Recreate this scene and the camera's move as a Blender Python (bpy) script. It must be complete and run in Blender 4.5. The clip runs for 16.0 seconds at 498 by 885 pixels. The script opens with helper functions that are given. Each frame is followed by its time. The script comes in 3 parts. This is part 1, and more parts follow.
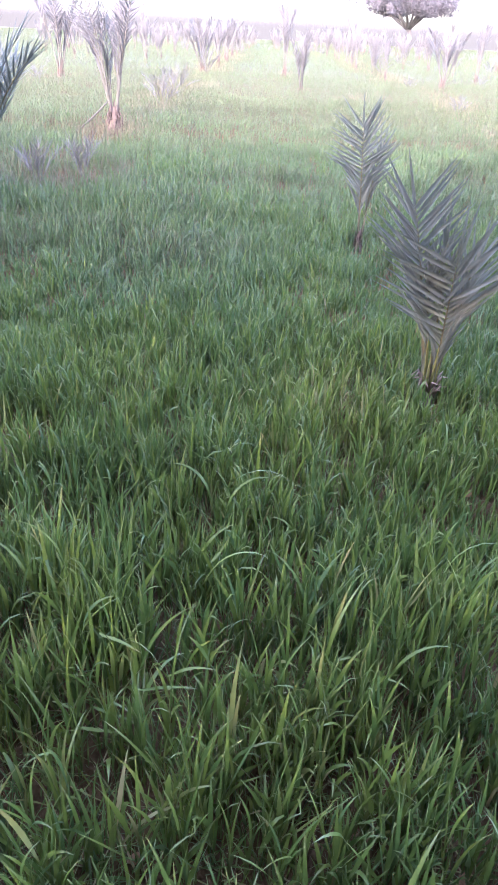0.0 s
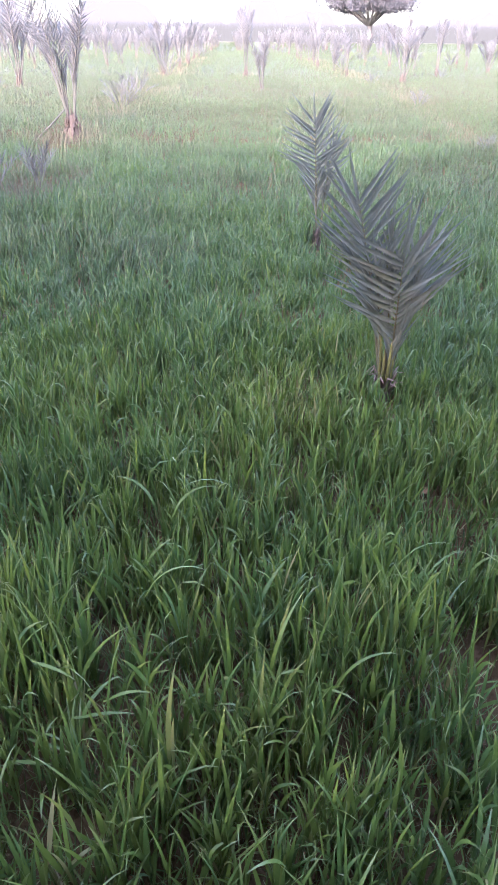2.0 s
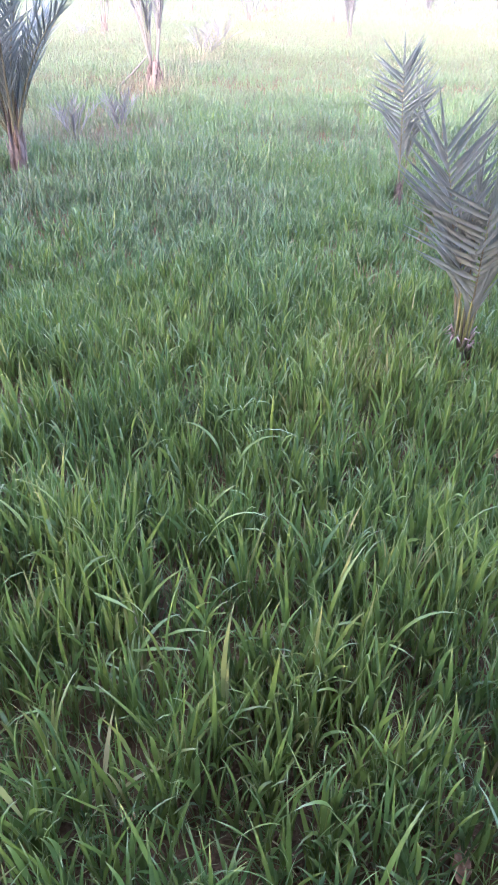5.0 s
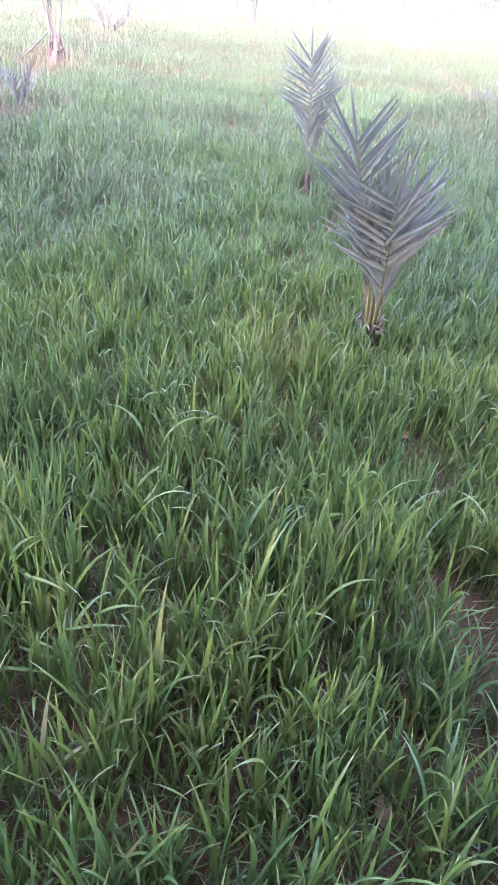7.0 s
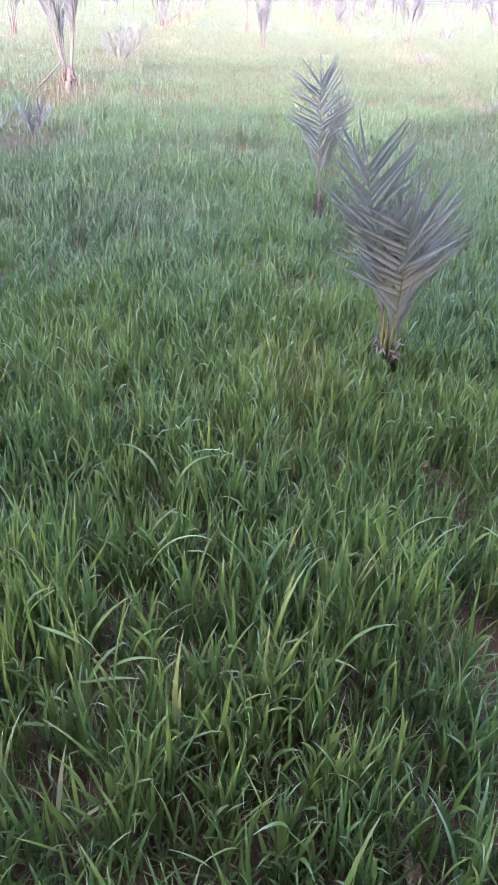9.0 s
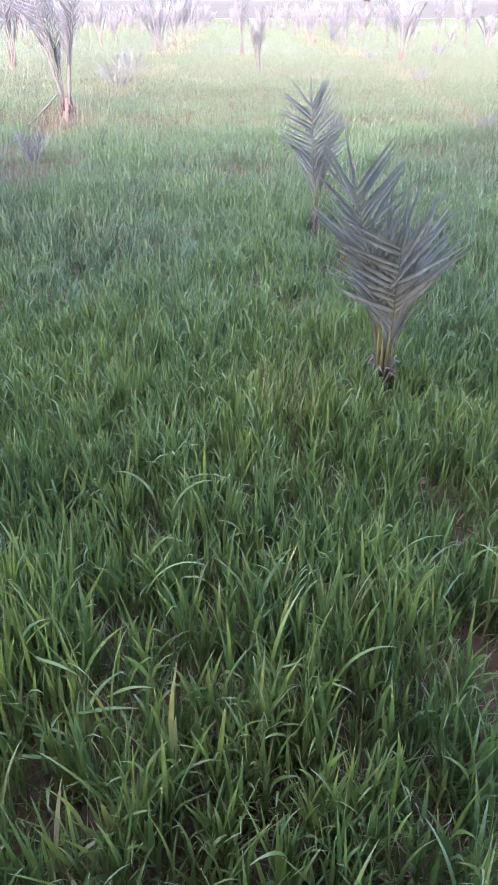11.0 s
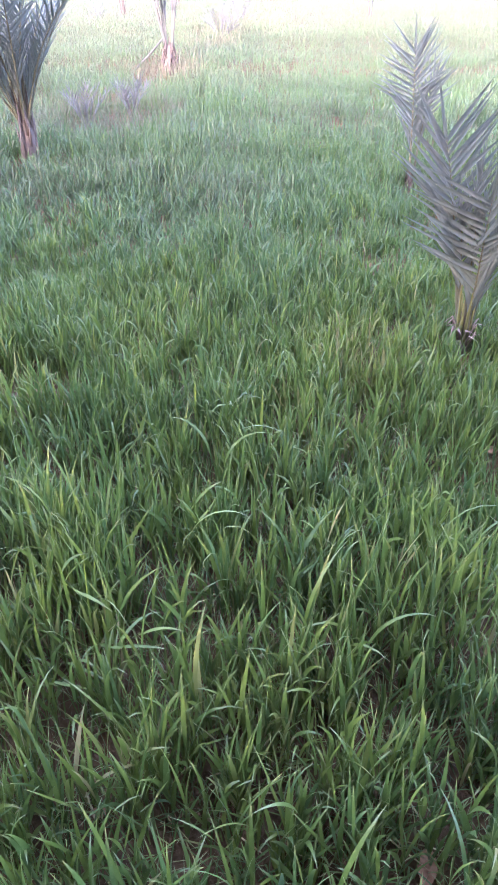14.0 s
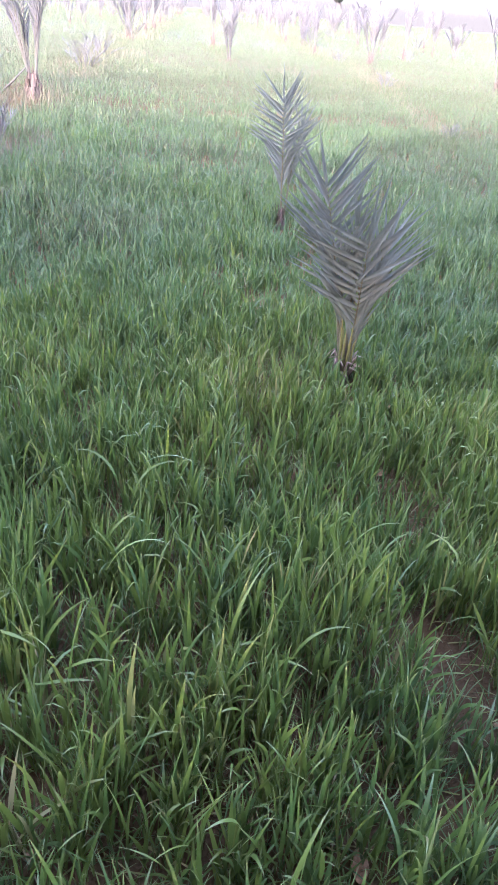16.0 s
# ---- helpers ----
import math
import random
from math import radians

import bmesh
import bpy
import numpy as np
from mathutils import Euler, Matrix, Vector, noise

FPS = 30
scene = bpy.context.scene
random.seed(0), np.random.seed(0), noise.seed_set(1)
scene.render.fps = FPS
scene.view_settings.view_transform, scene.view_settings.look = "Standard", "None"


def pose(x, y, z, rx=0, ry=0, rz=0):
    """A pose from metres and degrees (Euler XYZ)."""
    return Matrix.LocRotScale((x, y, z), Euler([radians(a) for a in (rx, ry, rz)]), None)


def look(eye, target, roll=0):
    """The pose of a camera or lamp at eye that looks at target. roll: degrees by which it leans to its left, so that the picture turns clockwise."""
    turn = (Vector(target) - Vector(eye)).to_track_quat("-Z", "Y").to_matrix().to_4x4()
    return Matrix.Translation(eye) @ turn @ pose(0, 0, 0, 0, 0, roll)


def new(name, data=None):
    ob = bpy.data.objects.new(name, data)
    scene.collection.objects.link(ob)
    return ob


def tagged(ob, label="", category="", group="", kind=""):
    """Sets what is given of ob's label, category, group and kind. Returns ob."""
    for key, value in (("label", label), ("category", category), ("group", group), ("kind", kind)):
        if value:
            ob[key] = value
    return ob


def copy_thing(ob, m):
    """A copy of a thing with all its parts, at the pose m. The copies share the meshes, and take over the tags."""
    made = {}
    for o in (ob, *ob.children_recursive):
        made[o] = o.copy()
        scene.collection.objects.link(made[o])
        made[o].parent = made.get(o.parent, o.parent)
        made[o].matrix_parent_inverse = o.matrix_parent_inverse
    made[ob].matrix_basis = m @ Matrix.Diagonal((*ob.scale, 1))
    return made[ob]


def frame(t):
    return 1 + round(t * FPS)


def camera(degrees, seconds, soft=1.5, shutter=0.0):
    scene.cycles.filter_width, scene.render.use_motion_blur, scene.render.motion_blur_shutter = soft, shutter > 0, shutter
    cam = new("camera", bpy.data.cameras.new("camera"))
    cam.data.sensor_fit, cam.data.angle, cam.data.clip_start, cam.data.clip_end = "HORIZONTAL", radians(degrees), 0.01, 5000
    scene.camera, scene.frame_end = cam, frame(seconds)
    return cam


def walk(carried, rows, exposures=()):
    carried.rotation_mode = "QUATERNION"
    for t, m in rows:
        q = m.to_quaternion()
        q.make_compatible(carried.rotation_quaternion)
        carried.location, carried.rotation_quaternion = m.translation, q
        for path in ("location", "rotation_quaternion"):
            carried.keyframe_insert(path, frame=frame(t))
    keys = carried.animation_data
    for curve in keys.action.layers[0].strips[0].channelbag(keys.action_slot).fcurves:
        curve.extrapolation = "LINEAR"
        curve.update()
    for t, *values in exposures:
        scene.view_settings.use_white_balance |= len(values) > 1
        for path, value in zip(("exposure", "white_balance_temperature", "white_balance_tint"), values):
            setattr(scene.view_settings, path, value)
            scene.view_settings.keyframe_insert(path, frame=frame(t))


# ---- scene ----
cam = camera(38.9, 16.0)
PATH = [
    (0, (0.205, 0.248, 1.199), (0.116, 1.976, 0.195), 2.8),
    (0.5, (0.244, 0.271, 1.195), (0.201, 1.993, 0.179), 1.9),
    (1, (0.274, 0.287, 1.190), (0.208, 2.010, 0.176), 0.5),
    (1.5, (0.283, 0.302, 1.185), (0.205, 2.034, 0.188), 0.7),
    (2, (0.304, 0.301, 1.190), (0.259, 2.033, 0.191), 0.5),
    (2.5, (0.307, 0.306, 1.192), (0.228, 2.032, 0.184), 0.2),
    (3, (0.313, 0.314, 1.185), (0.204, 2.032, 0.167), -0.1),
    (3.5, (0.321, 0.320, 1.185), (0.195, 2.034, 0.162), -0.1),
    (4, (0.332, 0.314, 1.181), (0.205, 2.010, 0.129), -0.4),
    (4.2, (0.338, 0.313, 1.178), (0.211, 2.005, 0.119), -0.5),
    (6.3, (0.221, 0.272, 1.148), (-0.183, 1.853, -0.008), 2.1),
    (6.5, (0.230, 0.270, 1.158), (-0.045, 1.890, 0.018), 3.0),
    (7, (0.260, 0.254, 1.169), (0.305, 1.914, 0.055), 4.9),
    (7.5, (0.271, 0.248, 1.174), (0.407, 1.908, 0.067), 5.0),
    (8, (0.272, 0.259, 1.183), (0.357, 1.938, 0.099), 3.8),
    (8.5, (0.275, 0.275, 1.197), (0.311, 1.975, 0.144), 2.6),
    (9, (0.270, 0.304, 1.201), (0.254, 1.986, 0.119), 2.3),
    (11.3, (0.321, 0.308, 1.220), (0.288, 2.016, 0.180), -0.4),
    (11.5, (0.329, 0.312, 1.208), (0.361, 2.016, 0.162), 0.2),
    (12, (0.316, 0.318, 1.188), (0.176, 1.968, 0.067), 0.9),
    (12.5, (0.320, 0.311, 1.192), (0.054, 1.943, 0.067), 0.4),
    (13, (0.336, 0.313, 1.195), (0.033, 1.931, 0.060), -0.1),
    (13.5, (0.336, 0.315, 1.192), (-0.088, 1.904, 0.053), -0.7),
    (14, (0.376, 0.328, 1.185), (0.098, 1.953, 0.052), -0.6),
    (14.5, (0.345, 0.312, 1.211), (0.138, 1.977, 0.123), 0.6),
    (15, (0.266, 0.295, 1.213), (-0.013, 1.964, 0.147), 2.0),
    (15.5, (0.267, 0.286, 1.197), (0.223, 1.981, 0.136), 4.4),
    (16, (0.277, 0.275, 1.208), (0.370, 1.975, 0.158), 5.0),
]
EXPOSURES = [(t, stops + 0.26, kelvin, tint + 2) for t, stops, kelvin, tint in (
    (0, 3.7, 6350, 26), (1, 3.54, 6350, 23), (2, 3.5, 6350, 22), (3, 3.48, 6350, 21), (4.2, 3.7, 6330, 22), (6.3, 4.36, 6270, 31), (7, 4.15, 6230, 31), (8, 3.91, 6230, 30), (9, 3.77, 6300, 26),
    (11.4, 3.63, 6330, 24), (12, 3.83, 6300, 26), (13, 4.07, 6240, 28), (13.5, 4.13, 6230, 28), (14, 4.13, 6260, 29), (14.5, 3.94, 6300, 27), (15, 3.89, 6350, 26), (16, 3.82, 6370, 25))]
walk(cam, [(t, look(eye, target, roll)) for t, eye, target, roll in PATH], EXPOSURES)

# ---- daylight: a low hazy sun behind the camera, and the sky ----
SUN_EL, SUN_AZ = 30.0, 200.0  # degrees; azimuth clockwise from +y, where the sun stands
world = bpy.data.worlds.new("sky")
scene.world = world
world.use_nodes = True
wn = world.node_tree.nodes
sky = wn.new("ShaderNodeTexSky")
sky.sky_type = "NISHITA"
sky.sun_disc = False
sky.sun_elevation = radians(SUN_EL)
sky.sun_rotation = radians(SUN_AZ)
sky.air_density, sky.dust_density, sky.ozone_density = 1.0, 3.2, 1.0
wn["Background"].inputs["Strength"].default_value = 0.15
world.node_tree.links.new(sky.outputs[0], wn["Background"].inputs["Color"])
sun = new("sun", bpy.data.lights.new("sun", "SUN"))
sun.data.energy, sun.data.angle, sun.data.color = 0.48, radians(1.5), (1.0, 0.94, 0.88)
sun_dir = Vector((math.sin(radians(SUN_AZ)) * math.cos(radians(SUN_EL)), math.cos(radians(SUN_AZ)) * math.cos(radians(SUN_EL)), math.sin(radians(SUN_EL))))
sun.matrix_world = look(sun_dir * 60, (0, 0, 0))

rng = np.random.default_rng(7)


# ---- materials ----
class Nodes:
    """A small helper to write node materials."""

    def __init__(self, name):
        self.mat = bpy.data.materials.new(name)
        self.mat.use_nodes = True
        self.tree = self.mat.node_tree
        self.bsdf = self.tree.nodes["Principled BSDF"]
        self.out = self.tree.nodes["Material Output"]

    def add(self, kind, **values):
        node = self.tree.nodes.new(kind)
        for key, value in values.items():
            if key in node.inputs:
                node.inputs[key].default_value = value
        return node

    def link(self, a, b):
        self.tree.links.new(a, b)

    def noise(self, scale, detail=4.0, rough=0.6, vector=None):
        n = self.add("ShaderNodeTexNoise", Scale=scale, Detail=detail, Roughness=rough)
        if vector is None:
            vector = self.add("ShaderNodeTexCoord").outputs["Object"]
        self.link(vector, n.inputs["Vector"])
        return n.outputs["Fac"]

    def ramp(self, fac, stops):
        r = self.add("ShaderNodeValToRGB")
        els = r.color_ramp.elements
        while len(els) < len(stops):
            els.new(0.5)
        for e, (p, c) in zip(els, stops):
            e.position, e.color = p, (*c, 1)
        self.link(fac, r.inputs["Fac"])
        return r.outputs["Color"]

    def mix(self, fac, a, b, blend="MIX"):
        m = self.tree.nodes.new("ShaderNodeMix")
        m.data_type, m.blend_type = "RGBA", blend
        for sock, v in ((m.inputs[0], fac), (m.inputs[6], a), (m.inputs[7], b)):
            if isinstance(v, (int, float)):
                sock.default_value = v
            elif isinstance(v, tuple):
                sock.default_value = (*v, 1)
            else:
                self.link(v, sock)
        return m.outputs[2]

    def attr(self, name):
        a = self.tree.nodes.new("ShaderNodeAttribute")
        a.attribute_name = name
        return a.outputs["Fac"]

    def bump(self, height, strength, distance):
        b = self.add("ShaderNodeBump", Strength=strength, Distance=distance)
        self.link(height, b.inputs["Height"])
        self.link(b.outputs["Normal"], self.bsdf.inputs["Normal"])

    def leafy(self, color, share):
        """Mixes in light that shines through a thin leaf."""
        t = self.add("ShaderNodeBsdfTranslucent")
        self.link(color, t.inputs["Color"])
        m = self.add("ShaderNodeMixShader", Fac=share)
        self.link(self.bsdf.outputs[0], m.inputs[1])
        self.link(t.outputs[0], m.inputs[2])
        self.link(m.outputs[0], self.out.inputs["Surface"])


def blade_material(name, stops, tip, rough, share, tip_from=0.75, gloss=0.5):
    """Leaves with attributes tone (one value a leaf) and along (0 at the base, 1 at the tip)."""
    n = Nodes(name)
    col = n.ramp(n.attr("tone"), stops)
    tips = n.ramp(n.attr("along"), [(tip_from, (0, 0, 0)), (1.0, (1, 1, 1))])
    col = n.mix(tips, col, tip)
    col = n.mix(n.ramp(n.noise(260.0, 2.0), [(0.35, (0, 0, 0)), (0.75, (0.16, 0.16, 0.16))]), col, tip)
    n.link(col, n.bsdf.inputs["Base Color"])
    n.bsdf.inputs["Roughness"].default_value = rough
    n.bsdf.inputs["Specular IOR Level"].default_value = gloss
    # a far sward answers the light as one soft surface, so its normals turn upwards
    geo = n.tree.nodes.new("ShaderNodeNewGeometry")
    turned = n.tree.nodes.new("ShaderNodeMix")
    turned.data_type = "VECTOR"
    n.link(n.attr("sward"), turned.inputs[0])
    n.link(geo.outputs["Normal"], turned.inputs[4])
    turned.inputs[5].default_value = (0.0, 0.0, 1.0)
    unit = n.tree.nodes.new("ShaderNodeVectorMath")
    unit.operation = "NORMALIZE"
    n.link(turned.outputs[1], unit.inputs[0])
    n.link(unit.outputs[0], n.bsdf.inputs["Normal"])
    n.leafy(col, share)
    return n.mat


def soil_material():
    n = Nodes("soil")
    grain = n.noise(90.0, 6.0, 0.7)
    patch = n.noise(1.3, 5.0, 0.6)
    col = n.mix(patch, (0.06, 0.031, 0.012), (0.13, 0.068, 0.026))
    col = n.mix(n.ramp(grain, [(0.4, (0, 0, 0)), (0.7, (0.6, 0.6, 0.6))]), col, (0.13, 0.076, 0.034))
    pos = n.add("ShaderNodeSeparateXYZ")
    n.link(n.add("ShaderNodeTexCoord").outputs["Object"], pos.inputs[0])
    far = n.add("ShaderNodeMapRange")
    for k, v in (("From Min", 8.0), ("From Max", 34.0)):
        far.inputs[k].default_value = v
    n.link(pos.outputs["Y"], far.inputs["Value"])
    crop = n.mix(n.noise(0.25, 4.0), (0.06, 0.076, 0.046), (0.08, 0.092, 0.06))
    col = n.mix(far.outputs[0], col, crop)
    n.link(col, n.bsdf.inputs["Base Color"])
    n.bsdf.inputs["Roughness"].default_value = 0.95
    n.bump(grain, 0.9, 0.02)
    return n.mat


def palm_leaf_material(name, dark, pale, dust):
    n = Nodes(name)
    rnd = n.tree.nodes.new("ShaderNodeNewGeometry").outputs["Random Per Island"]
    col = n.mix(rnd, dark, pale)
    col = n.mix(n.ramp(n.noise(14.0, 5.0), [(0.45, (0, 0, 0)), (0.75, (0.7, 0.7, 0.7))]), col, dust)
    n.link(col, n.bsdf.inputs["Base Color"])
    n.bsdf.inputs["Roughness"].default_value = 0.42
    n.leafy(col, 0.12)
    return n.mat


def fibre_material(name, a, b, scale=(60.0, 60.0, 6.0)):
    n = Nodes(name)
    m = n.add("ShaderNodeMapping", Scale=scale)
    n.link(n.add("ShaderNodeTexCoord").outputs["Object"], m.inputs["Vector"])
    f = n.noise(1.0, 5.0, 0.7, m.outputs[0])
    n.link(n.ramp(f, [(0.3, a), (0.7, b)]), n.bsdf.inputs["Base Color"])
    n.bsdf.inputs["Roughness"].default_value = 0.85
    n.bump(f, 0.8, 0.01)
    return n.mat


# the first wheat stop is a haze grey, painted into the far leaves
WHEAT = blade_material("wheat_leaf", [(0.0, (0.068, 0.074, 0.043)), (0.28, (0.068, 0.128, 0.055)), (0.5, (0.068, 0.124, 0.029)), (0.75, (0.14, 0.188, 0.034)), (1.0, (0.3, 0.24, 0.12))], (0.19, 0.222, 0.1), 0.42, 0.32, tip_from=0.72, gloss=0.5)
DRY = blade_material("dry_grass_blade", [(0.0, (0.08, 0.1, 0.05)), (0.4, (0.13, 0.125, 0.08)), (1.0, (0.19, 0.165, 0.12))], (0.2, 0.175, 0.13), 0.75, 0.2)
SOIL = soil_material()
PALM = palm_leaf_material("palm_leaflet", (0.068, 0.088, 0.087), (0.138, 0.163, 0.164), (0.19, 0.213, 0.216))
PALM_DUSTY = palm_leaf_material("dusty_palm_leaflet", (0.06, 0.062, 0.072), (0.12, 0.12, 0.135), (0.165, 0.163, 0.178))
RACHIS = fibre_material("palm_rachis", (0.085, 0.082, 0.055), (0.155, 0.14, 0.09))
DRY_RACHIS = fibre_material("dusty_palm_rachis", (0.085, 0.082, 0.076), (0.14, 0.134, 0.122))
STALK = fibre_material("palm_stalk_base", (0.12, 0.125, 0.035), (0.22, 0.2, 0.07))
FIBRE = fibre_material("palm_fibre", (0.2, 0.135, 0.115), (0.36, 0.26, 0.23))
BARK = fibre_material("palm_bark", (0.068, 0.05, 0.046), (0.15, 0.11, 0.1))
WOOD = fibre_material("tree_bark", (0.075, 0.074, 0.085), (0.13, 0.127, 0.142), (4.0, 4.0, 1.0))


# ---- mesh helpers ----
def link_mesh(name, verts, faces, material, parent=None, label="", smooth=True):
    me = bpy.data.meshes.new(name)
    me.from_pydata(verts, [], faces)
    if smooth:
        me.polygons.foreach_set("use_smooth", [True] * len(me.polygons))
    me.materials.append(material)
    ob = new(name, me)
    if parent is not None:
        ob.parent = parent
    if label:
        ob["label"] = label
    return ob


def tube(points, radii, sides=7):
    """Vertices and faces of a tapered tube along points."""
    verts, faces = [], []
    for i, p in enumerate(points):
        p = Vector(p)
        a = Vector(points[max(i - 1, 0)])
        b = Vector(points[min(i + 1, len(points) - 1)])
        d = (b - a).normalized()
        u = d.orthogonal().normalized() if abs(d.z) > 0.99 else d.cross(Vector((0, 0, 1))).normalized()
        v = d.cross(u)
        for k in range(sides):
            w = 2 * math.pi * k / sides
            verts.append(p + radii[i] * (math.cos(w) * u + math.sin(w) * v))
    for i in range(len(points) - 1):
        for k in range(sides):
            q = (k + 1) % sides
            faces.append((i * sides + k, i * sides + q, (i + 1) * sides + q, (i + 1) * sides + k))
    faces.append(tuple(range(sides))[::-1])
    faces.append(tuple(range((len(points) - 1) * sides, len(points) * sides)))
    return verts, faces


def join(parts):
    verts, faces = [], []
    for v, f in parts:
        n = len(verts)
        verts += list(v)
        faces += [tuple(i + n for i in g) for g in f]
    return verts, faces


class Blades:
    """Collects many curved grass blades, as arrays, for one mesh."""

    def __init__(self):
        self.co, self.tri, self.tone, self.along, self.sward, self.count = [], [], [], [], [], 0

    def add(self, base, az, length, lean, curl, width, tone, seg, power=2.0, twist=None, sward=0.0):
        n = len(az)
        if n == 0:
            return
        s = np.linspace(0, 1, seg + 1)
        mid = (s[1:] + s[:-1]) / 2
        ang = lean[:, None] + curl[:, None] * mid[None, :] ** power
        ang = np.minimum(ang, 2.75)
        step = (length / seg)[:, None]
        out = np.concatenate([np.zeros((n, 1)), np.cumsum(np.sin(ang) * step, 1)], 1)
        up = np.concatenate([np.zeros((n, 1)), np.cumsum(np.cos(ang) * step, 1)], 1)
        d = np.stack([np.cos(az), np.sin(az)], 1)
        centre = np.empty((n, seg + 1, 3))
        centre[:, :, :2] = base[:, None, :2] + out[:, :, None] * d[:, None, :]
        centre[:, :, 2] = base[:, 2:3] + np.maximum(up, 0.004)
        tw = (np.zeros(n) if twist is None else twist)[:, None] * s[None, :]
        side = np.stack([-np.sin(az[:, None] + tw), np.cos(az[:, None] + tw), 0.35 * np.sin(tw * 1.7)], 2)
        prof = np.clip(0.5 + 1.3 * s, 0, 1) * (1 - s ** 2.0) ** 0.95
        half = 0.5 * width[:, None, None] * prof[None, :, None] * side
        left, right = centre - half, centre + half
        per = 2 * seg + 1
        co = np.empty((n, per, 3))
        co[:, 0:2 * seg:2] = left[:, :seg]
        co[:, 1:2 * seg:2] = right[:, :seg]
        co[:, 2 * seg] = centre[:, seg]
        al = np.empty(per)
        al[0:2 * seg:2] = al[1:2 * seg:2] = s[:seg]
        al[-1] = 1
        tri = []
        for k in range(seg - 1):
            a = 2 * k
            tri += [(a, a + 1, a + 3), (a, a + 3, a + 2)]
        tri.append((2 * seg - 2, 2 * seg - 1, 2 * seg))
        tri = np.array(tri)
        self.co.append(co.reshape(-1, 3).astype(np.float32))
        self.tri.append((tri[None] + (self.count + per * np.arange(n))[:, None, None]).reshape(-1, 3).astype(np.int32))
        self.tone.append(np.repeat(tone, per).astype(np.float32))
        self.along.append(np.tile(al, n).astype(np.float32))
        self.sward.append(np.full(n * per, sward, dtype=np.float32))
        self.count += n * per

    def link(self, name, material):
        co, tri = np.concatenate(self.co), np.concatenate(self.tri)
        me = bpy.data.meshes.new(name)
        me.vertices.add(len(co))
        me.vertices.foreach_set("co", co.ravel())
        me.loops.add(tri.size)
        me.loops.foreach_set("vertex_index", tri.ravel())
        me.polygons.add(len(tri))
        me.polygons.foreach_set("loop_start", np.arange(0, tri.size, 3, dtype=np.int32))
        me.polygons.foreach_set("use_smooth", np.ones(len(tri), dtype=bool))
        for key, values in (("tone", self.tone), ("along", self.along), ("sward", self.sward)):
            a = me.attributes.new(key, "FLOAT", "POINT")
            a.data.foreach_set("value", np.concatenate(values))
        me.update(calc_edges=True)
        me.materials.append(material)
        return new(name, me)


def smooth_noise(x, y, cell, seed):
    """Value noise between 0 and 1, as arrays."""
    r = np.random.default_rng(seed).random((97, 97))
    u, v = np.asarray(x) / cell + 500, np.asarray(y) / cell + 500
    i, j = np.floor(u).astype(int), np.floor(v).astype(int)
    f, g = u - i, v - j
    f, g = f * f * (3 - 2 * f), g * g * (3 - 2 * g)
    a, b, c, d = r[i % 97, j % 97], r[(i + 1) % 97, j % 97], r[i % 97, (j + 1) % 97], r[(i + 1) % 97, (j + 1) % 97]
    return (a * (1 - f) + b * f) * (1 - g) + (c * (1 - f) + d * f) * g


# ---- the plan: palm rows run ahead, leaning a little to the left ----
def row_x(x0, y):
    return x0 - 0.05 * y


ROW_STARTS = (-10.3, -7.5, -4.75, -1.75, 0.85, 4.0, 6.7, 9.6)
BARE = [(0.735, 2.6, 0.045, 0.08), (0.6, 4.72, 0.08, 0.18), (-1.98, 4.98, 0.16, 0.3), (-2.14, 9.15, 0.5, 0.85), (0.8, 1.29, 0.1, 0.22), (-0.64, 2.17, 0.19, 0.15), (0.78, 2.0, 0.045, 0.06), (0.55, 0.83, 0.05, 0.07), (0.17, 0.83, 0.085, 0.06), (0.31, 0.94, 0.05, 0.045), (0.45, 1.07, 0.05, 0.05),
        (0.74, 0.98, 0.09, 0.06), (0.2, 1.0, 0.05, 0.04), (0.18, 1.46, 0.06, 0.07), (-0.77, 1.8, 0.09, 0.08)]  # bare soil: x, y, half width, half depth
WEEDY = [(-2.2, 10.1, 0.55, 0.75), (-2.2, 12.0, 0.45, 1.0), (-2.4, 14.2, 0.55, 1.5), (-2.55, 17.2, 0.7, 2.0), (2.75, 10.6, 0.3, 1.9), (2.95, 14.9, 0.45, 2.2), (3.3, 18.5, 0.45, 2.4), (0.05, 18.3, 0.35, 1.0),
         (-1.85, 6.5, 0.55, 0.85), (-2.2, 7.8, 0.35, 0.6), (-5.75, 18.5, 0.8, 1.5), (-0.5, 24.5, 0.35, 2.0), (2.9, 27.0, 0.6, 5.0), (-3.1, 26.0, 0.7, 5.0), (2.4, 40.0, 0.7, 8.0), (-3.7, 40.0, 0.8, 9.0)]


def inside(x, y, areas, grow=1.0):
    k = np.zeros(np.shape(x))
    for ax, ay, hw, hd in areas:
        k = np.maximum(k, 1 - np.sqrt(((x - ax) / (hw * grow)) ** 2 + ((y - ay) / (hd * grow)) ** 2))
    return np.clip(k * 2.5, 0, 1)


def ground_z(x, y):
    x, y = np.asarray(x, float), np.asarray(y, float)
    fade = np.clip(1.5 - y / 40, 0, 1)
    return fade * (0.05 * (smooth_noise(x, y, 0.9, 3) - 0.5) + 0.03 * (smooth_noise(x, y, 0.23, 4) - 0.5))


